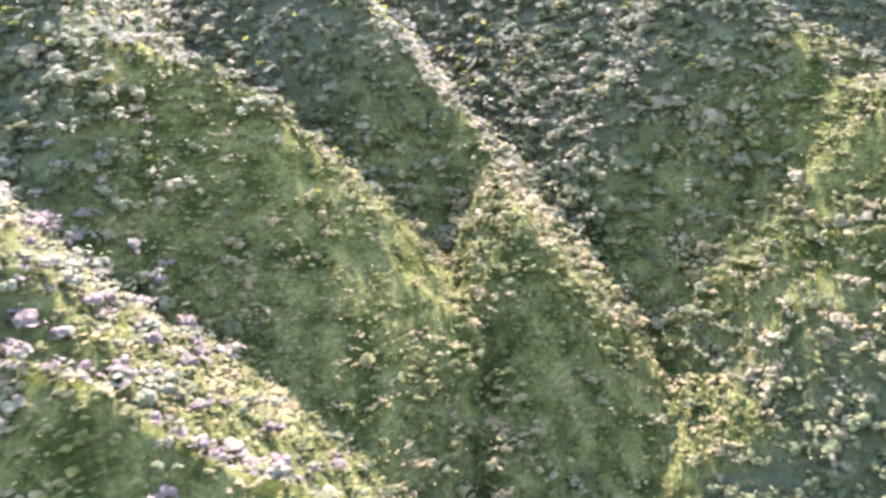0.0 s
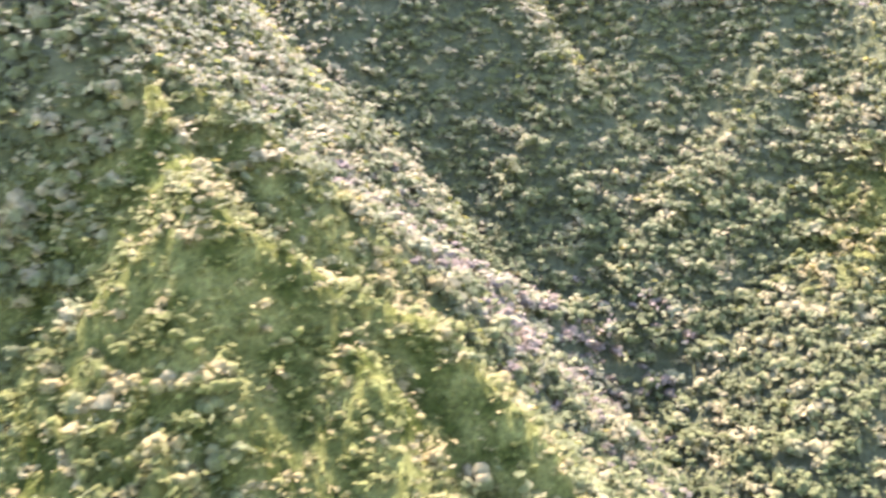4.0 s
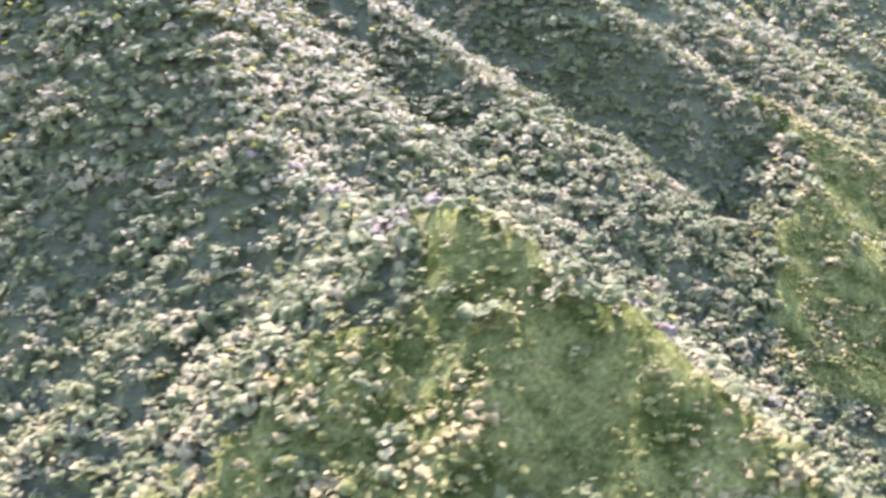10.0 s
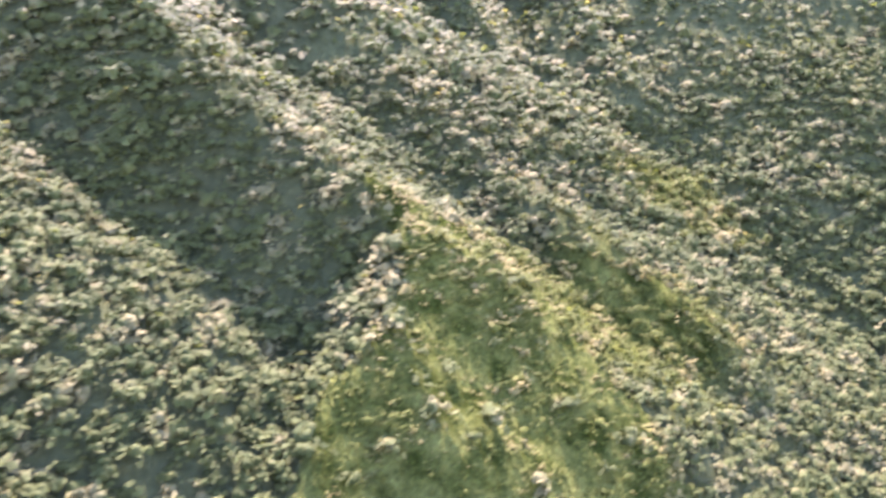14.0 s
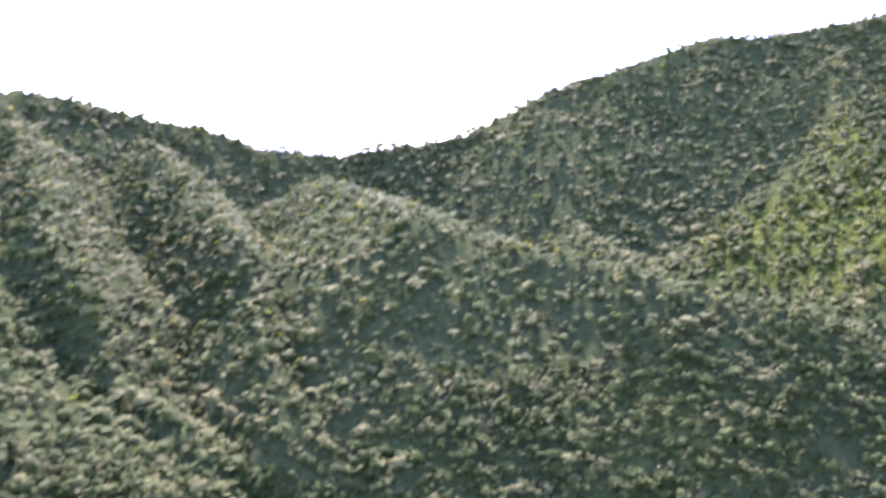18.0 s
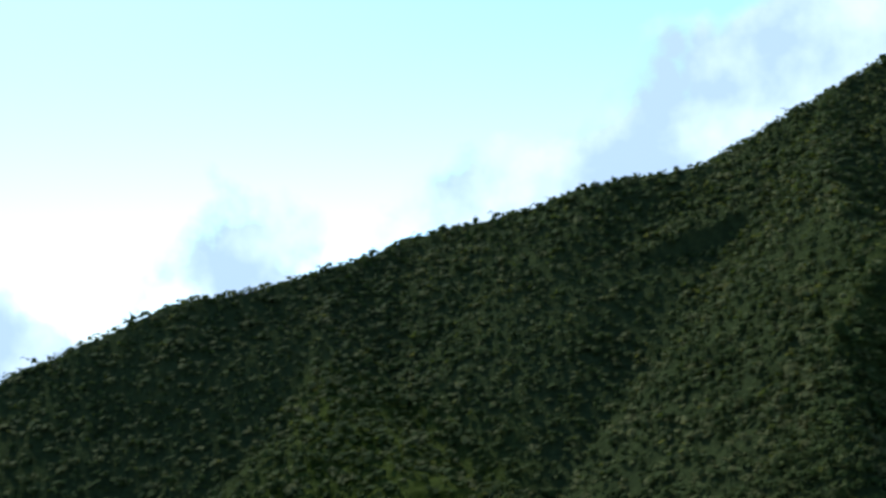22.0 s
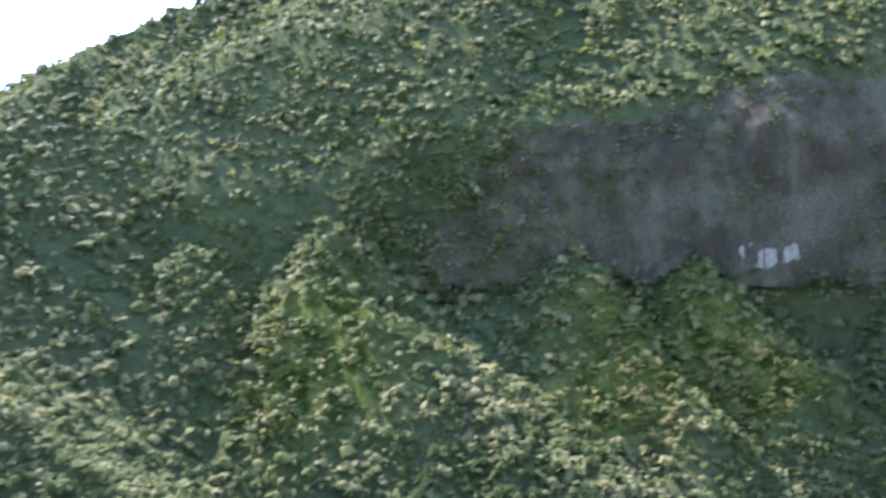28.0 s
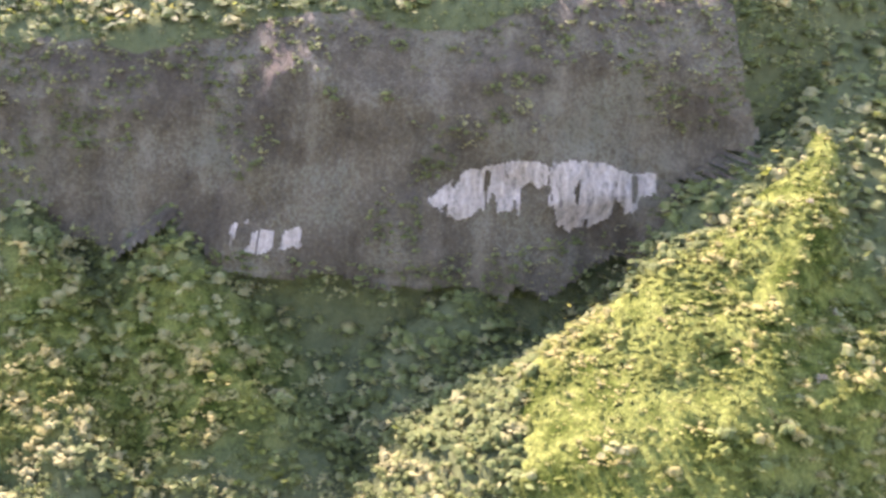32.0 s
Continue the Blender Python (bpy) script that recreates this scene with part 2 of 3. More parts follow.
def ridge(left, right, *pts, reach=1e6):
    """A crest through pts, from its top end down; left and right: fall of its flanks in metres per metre, facing down along it; past reach they fall steeply."""
    RIDGES.append((left, right, pts, reach))


# the long mountain behind all the spurs, and the eastern mountain
ridge(0.80, 0.81, (200, 430, 325), (310, 330, 330), (420, 190, 335), (600, 60, 340), (760, -60, 330), (853, -130, 307), (886, -157, 294), (908, -182, 281), (933, -210, 275), (948, -230, 276), (966, -263, 281), (985, -295, 295))
ridge(0.54, 0.62, (985, -295, 298), (995, -326, 308), (1020, -365, 321), (1029, -394, 322), (1079, -463, 335), (1060, -502, 342), (1040, -549, 352), (1037, -579, 356), (1025, -610, 358), (1042, -649, 383))
# spurs of the first valley
ridge(1.05, 1.10, (135, 150, 275), (124, 110, 258), (114, 88, 246), (112, 75, 241), (112, 62, 234), (113, 52, 230), (114, 44, 226), (116, 28, 212), (118, 5, 190))
ridge(0.87, 1.00, (140, 125, 266), (128, 96, 256), (125, 82, 245), (124, 75, 238), (124, 65, 231), (124, 58, 225), (122, 45, 212))
ridge(0.80, 0.86, (330, 240, 325), (230, 160, 290), (199, 118, 271), (201, 92, 261), (200, 82, 253), (206, 72, 243), (197, 61, 234), (189, 47, 226), (188, 34, 219), (180, 24, 200))
ridge(1.08, 1.20, (370, 175, 322), (275, 100, 285), (249, 70, 264), (243, 52, 249), (230, 42, 239), (204, 31, 235), (200, 20, 221), (204, 9, 209), (200, -6, 194), (190, -20, 178))
ridge(1.20, 1.20, (204, 31, 235), (195, 34, 224), (186, 32, 205))
ridge(0.95, 1.10, (440, 120, 331), (330, 30, 301), (290, 6, 284), (273, -10, 273), (255, -25, 261), (236, -35, 257), (239, -53, 246), (237, -67, 243), (225, -82, 234), (206, -98, 217), (190, -112, 191))
ridge(0.90, 1.06, (273, -10, 272), (262, -34, 262), (285, -48, 234), (312, -66, 222), (336, -90, 203))
ridge(0.95, 0.95, (236, -35, 256), (218, -40, 246), (200, -44, 234), (186, -50, 214))
ridge(0.95, 0.95, (238, -52, 246), (224, -62, 240), (211, -69, 233), (196, -80, 212))
# the tree-grown spur and the slope beyond it
ridge(0.90, 0.80, (560, 60, 335), (450, -30, 290), (420, -60, 262), (395, -80, 246), (370, -72, 226), (350, -80, 205))
ridge(0.59, 0.72, (520, -60, 301), (470, -110, 283), (430, -128, 258), (398, -134, 246), (374, -114, 227), (354, -98, 210))
# the sharp peaked ridge
ridge(0.89, 0.99, (590, 20, 338), (500, -80, 310), (470, -105, 295), (458, -118, 284), (441, -130, 274), (428, -140, 269), (424, -150, 264), (406, -166, 265), (392, -176, 272), (387, -184, 272), (382, -191, 269), (380, -200, 266), (373, -208, 262), (371, -216, 257), (366, -230, 244), (358, -246, 222), (350, -262, 195))
ridge(0.75, 1.20, (392, -176, 272), (384, -175, 264), (379, -174, 258), (377, -164, 247), (371, -154, 237), (355, -147, 222), (335, -140, 202))
ridge(0.75, 0.62, (374, -190, 264), (350, -190, 249), (326, -182, 238), (300, -176, 218))
# wooded ribs between
ridge(0.58, 0.84, (670, 0, 334), (590, -70, 299), (555, -120, 277), (533, -150, 265), (524, -168, 257), (505, -162, 253), (486, -172, 245), (484, -182, 239), (487, -197, 223), (480, -215, 204))
ridge(0.40, 0.95, (524, -168, 258), (531, -190, 247), (521, -218, 231), (500, -224, 210))
ridge(0.65, 0.97, (700, -40, 334), (610, -130, 299), (590, -170, 279), (574, -204, 262), (570, -219, 254), (564, -233, 249), (566, -245, 240), (567, -257, 229), (562, -270, 219), (544, -281, 214), (532, -292, 199), (515, -310, 174))
ridge(0.66, 0.80, (556, -238, 247), (533, -236, 237), (519, -231, 230), (505, -230, 221), (488, -230, 200))
ridge(0.50, 0.80, (750, -90, 327), (660, -170, 285), (635, -210, 260), (620, -240, 242), (605, -262, 233), (586, -284, 215), (575, -305, 195))
ridge(0.80, 0.80, (610, -256, 238), (606, -272, 229), (592, -295, 216), (590, -315, 196))
ridge(1.00, 1.00, (810, -130, 310), (740, -190, 285), (700, -229, 256), (692, -251, 247), (685, -260, 238), (663, -275, 229), (650, -290, 212), (640, -310, 190))
ridge(0.95, 0.90, (840, -170, 294), (770, -230, 274), (705, -270, 247), (703, -294, 231), (690, -309, 217), (682, -328, 204), (675, -348, 189))
# the long dark shoulder and its lit back
ridge(0.45, 0.66, (850, -228, 279), (781, -280, 282), (789, -297, 272), (780, -325, 270), (773, -345, 268), (764, -373, 263), (757, -402, 257), (750, -436, 249), (735, -470, 237))
ridge(0.50, 0.50, (960, -300, 292), (893, -316, 255), (850, -345, 250))
ridge(0.39, 0.42, (1040, -420, 319), (954, -429, 285), (910, -448, 273), (871, -431, 257))
# the broad spur with the dark hollow
ridge(0.75, 0.85, (1042, -649, 383), (1000, -632, 370), (967, -620, 359), (935, -605, 346), (905, -597, 340), (871, -597, 335), (843, -631, 310), (825, -650, 300), (805, -675, 284), (790, -700, 262))
ridge(1.05, 0.99, (871, -597, 334), (842, -570, 315), (815, -556, 301), (792, -550, 295), (765, -545, 274))
ridge(0.70, 0.80, (945, -598, 342), (918, -576, 322), (897, -548, 298), (880, -520, 268))
ridge(0.59, 0.48, (1045, -520, 335), (1000, -505, 300), (957, -500, 277), (932, -488, 266), (883, -482, 262))
# spurs under the cliff
ridge(1.10, 1.00, (935, -672, 330), (921, -675, 321), (903, -676, 301), (880, -673, 288), (860, -690, 265))
ridge(0.77, 0.85, (928, -708, 335), (913, -699, 322), (890, -694, 303), (880, -690, 290))
ridge(0.44, 0.80, (913, -703, 322), (890, -719, 311), (880, -733, 303), (858, -737, 293), (844, -743, 287), (825, -755, 270))
ridge(0.95, 0.95, (905, -773, 325), (896, -774, 322), (876, -775, 307), (852, -783, 295), (835, -795, 279))
ridge(0.75, 1.15, (903, -806, 327), (893, -806, 321), (862, -812, 304), (852, -822, 297), (845, -830, 286))
# the foot of the cliff
ridge(0.55, 0.58, (925, -720, 312), (912, -768, 312), (905, -800, 308), (897, -840, 308), (880, -876, 309), (866, -912, 328))
ridge(0.90, 0.90, (884, -882, 324), (868, -862, 313), (858, -850, 297), (848, -842, 280))
# the sunlit ridge that ends the walk
ridge(0.38, 1.10, (905, -1000, 392), (877, -962, 372), (857, -945, 359), (850, -934, 352), (835, -923, 347), (830, -907, 341), (827, -893, 335), (829, -885, 327), (830, -880, 321), (828, -872, 309), (825, -862, 293), (818, -848, 270), reach=44)
ridge(1.50, 0.40, (857, -950, 360), (838, -936, 354), (818, -918, 346), (802, -902, 334), (788, -890, 322), (782, -883, 314), (770, -868, 296), (758, -854, 270), reach=30)
# a stream has cut a narrow dark slot between the first two faces
GULLY = ((189, 33, 0), (182, 33, 0), (172, 32, 0), (150, 30, 0))
HIGHLAND = ((1042, -649, 383), (1055, -690, 397), (1066, -733, 414), (1060, -769, 427), (1040, -840, 448), (1015, -940, 456), (990, -1030, 448), (950, -1150, 400))
CLIFF = ((965, -640, 338), (948, -700, 342), (936, -745, 356), (927, -790, 361), (914, -822, 367), (900, -850, 374), (890, -880, 380), (880, -925, 384), (884, -960, 388), (900, -1010, 392))



def near_line(x, y, pts):
    """Along a polyline: distance, signed side (positive to the left), and its height at the nearest place."""
    best = np.full(x.shape, 1e12)
    side = np.zeros(x.shape)
    top = np.zeros(x.shape)
    for (ax, ay, az), (bx, by, bz) in zip(pts[:-1], pts[1:]):
        dx, dy = bx - ax, by - ay
        t = np.clip(((x - ax) * dx + (y - ay) * dy) / (dx * dx + dy * dy), 0, 1)
        d2 = (x - ax - t * dx) ** 2 + (y - ay - t * dy) ** 2
        near = d2 < best
        best = np.where(near, d2, best)
        top = np.where(near, az + t * (bz - az), top)
        side = np.where(near, dx * (y - ay) - dy * (x - ax), side)
    return np.sqrt(best), side, top


# ---- where things grow ----
FLIGHT = ((0, 0), (150, -130), (300, -240), (440, -330), (540, -440), (600, -570), (625, -680), (645, -775))


def flight_gap(x, y):
    return near_line(x, y, tuple((a, b, 0) for a, b in FLIGHT))[:2]


def near_spot(x, y, cx, cy, size):
    return np.exp(-((x - cx) ** 2 + (y - cy) ** 2) / (size * size))


def inside(x, y, corners):
    hit = np.zeros(x.shape, bool)
    for (ax, ay), (bx, by) in zip(corners, corners[1:] + corners[:1]):
        hit ^= ((ay > y) != (by > y)) & (x < (bx - ax) * (y - ay) / (by - ay + 1e-9) + ax)
    return hit


GRASS_FACES = (((113, 80), (113, 52), (116, 28), (118, 8), (96, 8), (92, 80)),
               ((829, -880), (827, -893), (831, -908), (838, -926), (852, -942), (838, -938), (818, -920), (801, -904), (787, -892), (779, -882), (766, -864), (796, -848), (822, -860)),
               ((204, 112), (203, 92), (203, 80), (207, 72), (198, 61), (190, 47), (189, 34), (182, 20), (176, 40), (182, 96)),
               ((250, 60), (232, 44), (206, 32), (202, 20), (206, 9), (202, -6), (187, -20), (170, 6), (184, 32), (204, 34), (228, 50)),
               ((264, -18), (240, -33), (242, -53), (240, -67), (226, -83), (206, -99), (193, -84), (207, -50), (226, -22)),
               ((570, -222), (569, -258), (548, -284), (515, -312), (480, -290), (486, -232), (506, -230), (520, -232), (534, -237), (556, -238)),
               ((394, -178), (380, -206), (368, -235), (345, -268), (316, -240), (318, -180), (350, -151), (369, -157), (375, -166), (378, -177)))


def wooded(x, y):
    """How thickly trees stand: 0 open turf, 1 closed forest."""
    w = 1.02 + 0 * x
    for cx, cy, size, less in ((190, 62, 50, 0.85), (235, -5, 40, 0.45), (235, -45, 34, 0.25), (120, 70, 50, 0.5), (440, -105, 58, 0.2),
                               (735, -335, 62, 0.2), (805, -900, 40, 0.3),
                               (850, -590, 45, 0.35), (880, -440, 45, 0.3)):
        w = w - less * near_spot(x, y, cx, cy, size)
    w = w + 0.30 * fbm(x, y, 36.0, 2)
    ex, ey = x + 5 * fbm(x, y, 14.0, 2), y + 5 * fbm(x + 50, y, 14.0, 2)
    for face in GRASS_FACES:
        w = np.where(inside(ex, ey, face), 0.05 + 0.5 * np.clip(2.4 * fbm(x, y + 70, 18.0, 3) - 0.6, 0, 1), w)
    return np.clip(w, 0.03, 1)


def dryness(x, y):
    return (near_spot(x, y, 298, -66, 44) + 0.6 * near_spot(x, y, 435, -205, 55) + 1.1 * near_spot(x, y, 128, 92, 42)
            + 0.2 * near_spot(x, y, 345, -120, 40) + 0.45 * near_spot(x, y, 205, -5, 22) + 0.35 * near_spot(x, y, 800, -900, 30) + 0.35 * fbm(x, y, 60.0, 2))


def sun_tint(x, y):
    """Where sunlight is put into the colour: light yellow-green scrub takes the place of dark forest."""
    w = 0.25 * fbm(x, y, 20.0, 2)
    for cx, cy, size in ((806, -904, 40), (876, -778, 26), (866, -812, 20), (895, -700, 32), (590, -284, 22), (658, -284, 20), (570, -262, 24), (425, -195, 36), (890, -385, 30), (872, -420, 28), (956, -436, 26), (195, 45, 52), (235, -50, 36), (915, -455, 40), (345, -158, 24)):
        w = w + near_spot(x, y, cx, cy, size)
    return w


def tent(x, y, left, right, pts, reach):
    """A ridge with its two flanks; round the ends of each stretch the one fall passes smoothly into the other."""
    z = np.full(x.shape, -1e9)
    for (ax, ay, az), (bx, by, bz) in zip(pts[:-1], pts[1:]):
        dx, dy = bx - ax, by - ay
        run = math.hypot(dx, dy)
        t = np.clip(((x - ax) * dx + (y - ay) * dy) / (run * run), 0, 1)
        d = np.hypot(x - ax - t * dx, y - ay - t * dy)
        across = (dx * (y - ay) - dy * (x - ax)) / run / np.maximum(d, 0.01)
        fall = (left + right) / 2 + (left - right) / 2 * np.clip(across, -1, 1)
        z = np.maximum(z, az + t * (bz - az) - fall * d - 1.6 * np.maximum(d - reach, 0))
    return z


def height(x, y, rough=1.0):
    wx = x + rough * 3.5 * fbm(x, y, 34.0, 3)
    wy = y + rough * 3.5 * fbm(x + 300, y + 90, 34.0, 3)
    z = 150.0 - 0.158 * (x - 300)
    for left, right, pts, reach in RIDGES:
        z = np.maximum(z, tent(wx, wy, left, right, pts, reach))
    back = tent(wx, wy, 0.52, 0.52, HIGHLAND, 1e6)
    d, side, top = near_line(wx, wy, CLIFF)
    wall = top + np.where(side > 0, 0.75, -np.interp(-y, (640, 700, 745), (1.2, 1.6, 3.2))) * d
    z = np.maximum(z, np.minimum(back, wall))
    d, _, _ = near_line(wx, wy, GULLY)
    z = z - 7.0 * np.exp(-(d / 2.6) ** 2)
    return z - 3.0 * wooded(x, y) + rough * (2.4 * fbm(x, y, 28.0, 2) + 0.8 * fbm(x, y, 7.0, 3))


def flank(x, y):
    """Steepness of the land, metres per metre."""
    return np.hypot(height(x + 1.5, y) - height(x - 1.5, y), height(x, y + 1.5) - height(x, y - 1.5)) / 3.0


def sheet(name, xs, ys, material):
    gx, gy = np.meshgrid(xs, ys)
    z = height(gx, gy)
    co = np.stack([gx, gy, z], -1).reshape(-1, 3)
    w, h = len(xs), len(ys)
    i = np.arange(w * h).reshape(h, w)
    q = np.stack([i[:-1, :-1], i[:-1, 1:], i[1:, 1:], i[1:, :-1]], -1).reshape(-1, 4)
    ob = mesh_of(name, co, q, material, True)
    # weight of the painted tree shade: darker ground where woods stand thicker
    litter_shade = ob.data.attributes.new("litter_shade", "FLOAT", "POINT")
    # ground is painted lighter too on the spots coloured as sunlit
    litter_shade.data.foreach_set("value", (wooded(gx, gy) * (1 - 0.7 * np.clip(sun_tint(gx, gy), 0, 1))).astype(np.float32).ravel())
    return ob


def mesh_of(name, co, faces, material, smooth=False):
    """A mesh object from arrays of corners, in the plan's own frame, and of equal-sided faces."""
    k = faces.shape[1]
    co = raised(co)
    me = bpy.data.meshes.new(name)
    me.vertices.add(len(co))
    me.vertices.foreach_set("co", np.ascontiguousarray(co, dtype=np.float32).ravel())
    me.loops.add(faces.size)
    me.loops.foreach_set("vertex_index", np.ascontiguousarray(faces, dtype=np.int32).ravel())
    me.polygons.add(len(faces))
    me.polygons.foreach_set("loop_start", np.arange(len(faces), dtype=np.int32) * k)
    me.polygons.foreach_set("loop_total", np.full(len(faces), k, dtype=np.int32))
    me.polygons.foreach_set("use_smooth", np.full(len(faces), smooth))
    me.update(calc_edges=True)
    me.materials.append(material)
    return new(name, me)


# one sheet of ground: fine where the flight passes, wide steps out to the horizon
def steps(lo, hi, fine, far):
    mid = list(np.arange(lo, hi + fine, fine))
    a, b, s = [lo], [mid[-1]], fine
    while a[-1] > -far:
        s *= 1.35
        a.append(a[-1] - s)
        b.append(b[-1] + s)
    return np.array(a[:0:-1] + mid + b[1:])


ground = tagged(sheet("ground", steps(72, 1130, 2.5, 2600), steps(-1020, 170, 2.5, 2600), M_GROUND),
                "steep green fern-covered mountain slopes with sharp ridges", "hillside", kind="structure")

# ---- foliage templates ----
def leafy(seed, count, size):
    """A crown one metre in radius: leaf clumps as small tilted blades on an uneven dome."""
    g = np.random.RandomState(seed)
    lobes = g.normal(size=(5, 3)) * (0.55, 0.55, 0.25) + (0, 0, 0.15)
    pick = g.randint(0, 5, count)
    d = g.normal(size=(count, 3))
    d[:, 2] = np.abs(d[:, 2]) * 0.9 - 0.25
    d /= np.linalg.norm(d, axis=1)[:, None]
    c = lobes[pick] + d * g.uniform(0.25, 0.72, (count, 1)) * (1, 1, 0.8)
    nrm = d * 0.5 + g.normal(size=(count, 3)) * 0.09 + (0, 0, 0.75)
    nrm /= np.linalg.norm(nrm, axis=1)[:, None]
    u = np.cross(nrm, g.normal(size=(count, 3)))
    u /= np.linalg.norm(u, axis=1)[:, None]
    v = np.cross(nrm, u)
    s = g.uniform(0.5, 1.35, (count, 1)) * size
    bend = nrm * s * 0.25
    co = np.stack([c - u * s, c - v * s * 0.6 - bend, c + u * s, c + v * s * 0.7 + bend * 0.4], 1).reshape(-1, 3)
    q = np.arange(count * 4).reshape(-1, 4)
    return co, q


def clump(seed, lobes, blades, fat=0.44, leaf=0.17):
    """A crown one metre in radius: rounded lobes of foliage over an uneven dome, with loose sprays of leaves between them."""
    g = np.random.RandomState(seed)
    cos, qs = [], []
    square = np.array(((1, 0), (0, 1), (-1, 0), (0, -1)))
    for k in range(lobes):
        a, up = k * 2.4 + g.uniform(-0.5, 0.5), g.uniform(-0.05, 1.0)
        d = np.array((math.cos(a) * math.sqrt(max(0, 1 - up * up)), math.sin(a) * math.sqrt(max(0, 1 - up * up)), up))
        c = d * g.uniform(0.42, 0.66) * (1, 1, 0.75)
        r = fat * g.uniform(0.7, 1.2)
        w = d * 0.6 + np.array((0, 0, 0.7))
        w /= np.linalg.norm(w)
        u = np.cross(w, g.normal(size=3))
        u /= np.linalg.norm(u)
        v = np.cross(w, u)
        low = (square[:, :1] * u + square[:, 1:] * v) * r - w * r * 0.55
        top = ((square[:, :1] * u + square[:, 1:] * v) * 0.62) * r + w * r * 0.5
        cos.append(np.concatenate([low, top]) * g.uniform(0.8, 1.2, (8, 1)) + c)
        qs.append(np.array([(i, (i + 1) % 4, 4 + (i + 1) % 4, 4 + i) for i in range(4)] + [(4, 5, 6, 7)]) + 8 * k)
    if blades:
        bco, bq = leafy(seed + 500, blades, leaf)
        cos.append(bco)
        qs.append(bq + 8 * lobes)
    return np.concatenate(cos), np.concatenate(qs)


def scatter(name, templates, spots, radius, squash, material):
    """All the crowns of a wood in one mesh; spots: rows of x, y, z in the plan."""
    cos, qs, base = [], [], 0
    g = np.random.RandomState(len(spots))
    kind = g.randint(0, len(templates), len(spots))
    turn = g.uniform(0, 6.283, len(spots))
    for k, (tco, tq) in enumerate(templates):
        m = kind == k
        if not m.any():
            continue
        a, r, h = turn[m], radius[m], squash[m]
        ca, sa = np.cos(a)[:, None], np.sin(a)[:, None]
        x = (tco[None, :, 0] * ca - tco[None, :, 1] * sa) * r[:, None]
        y = (tco[None, :, 0] * sa + tco[None, :, 1] * ca) * r[:, None]
        z = tco[None, :, 2] * (r * h)[:, None]
        co = np.stack([x, y, z], -1) + spots[m][:, None, :]
        n = m.sum()
        cos.append(co.reshape(-1, 3))
        qs.append((tq[None] + (np.arange(n) * len(tco))[:, None, None] + base).reshape(-1, 4))
        base += n * len(tco)
    return tagged(mesh_of(name, np.concatenate(cos), np.concatenate(qs), material, True), kind="stuff")


def spread(step, seed, x0=76, x1=1130, y0=-1010, y1=230, reach=430):
    """Jittered places over the part of the land that the flight looks over."""
    g = np.random.RandomState(seed)
    gx, gy = np.meshgrid(np.arange(x0, x1, step), np.arange(y0, y1, step))
    x = gx.ravel() + g.uniform(-0.5, 0.5, gx.size) * step
    y = gy.ravel() + g.uniform(-0.5, 0.5, gy.size) * step
    d, side = flight_gap(x, y)
    keep = (d < reach) & (side > 0) & (d > 22)
    return x[keep], y[keep], d[keep], g.uniform(0, 1, keep.sum()), g


NEAR_CROWN = [clump(s, 3, 15, 0.44, 0.28) for s in range(9)]
FAR_CROWN = [clump(20 + s, 1, 6, 0.62, 0.40) for s in range(6)]
SLOPE_CROWN = [clump(80 + s, 2, 11, 0.42, 0.30) for s in range(5)]
BUSH = [clump(40 + s, 1, 11, 0.6, 0.27) for s in range(5)]
TUFT = [clump(60 + s, 1, 7, 0.7, 0.30) for s in range(6)]

# closed forest
ROCKY = tuple(CLIFF[2:9])


def forest(step, seed, lo, hi):
    """Trees between two distances from the flight: places, sizes, and which are dry."""
    x, y, d, r, g = spread(step, seed, reach=hi)
    gap, side, _ = near_line(x, y, ROCKY)
    keep = (d >= lo) & (r < wooded(x, y)) & ~((side < 0) & (gap < 20) & (y < -768) & (y > -930)) & (flank(x, y) < 5.0)
    x, y = x[keep], y[keep]
    size = (1.9 + 2.2 * g.uniform(0, 1, len(x)) ** 1.6) * (1.0 + 0.25 * fbm(x, y, 50.0, 2)) * np.clip(np.sqrt(step / 4.4), 0.79, 1) * np.interp(x, (640, 800), (1.0, 0.92))
    spot = np.stack([x, y, height(x, y) + size * (g.uniform(0.3, 0.85, len(x)) if lo < 230 else g.uniform(0.0, 0.45, len(x)))], -1)
    arid = dryness(x, y) + g.uniform(-0.25, 0.25, len(x)) > 0.52
    return spot, size, g.uniform(0.55, 1.0, len(x)), np.where(arid, 1, np.where(sun_tint(x, y) + g.uniform(-0.3, 0.3, len(x)) > 0.5, 2, 0))


fspot, fsize, ftall, fkind = forest(2.75, 3, 0, 230)
gspot, gsize, gtall, _ = forest(3.6, 4, 230, 520)
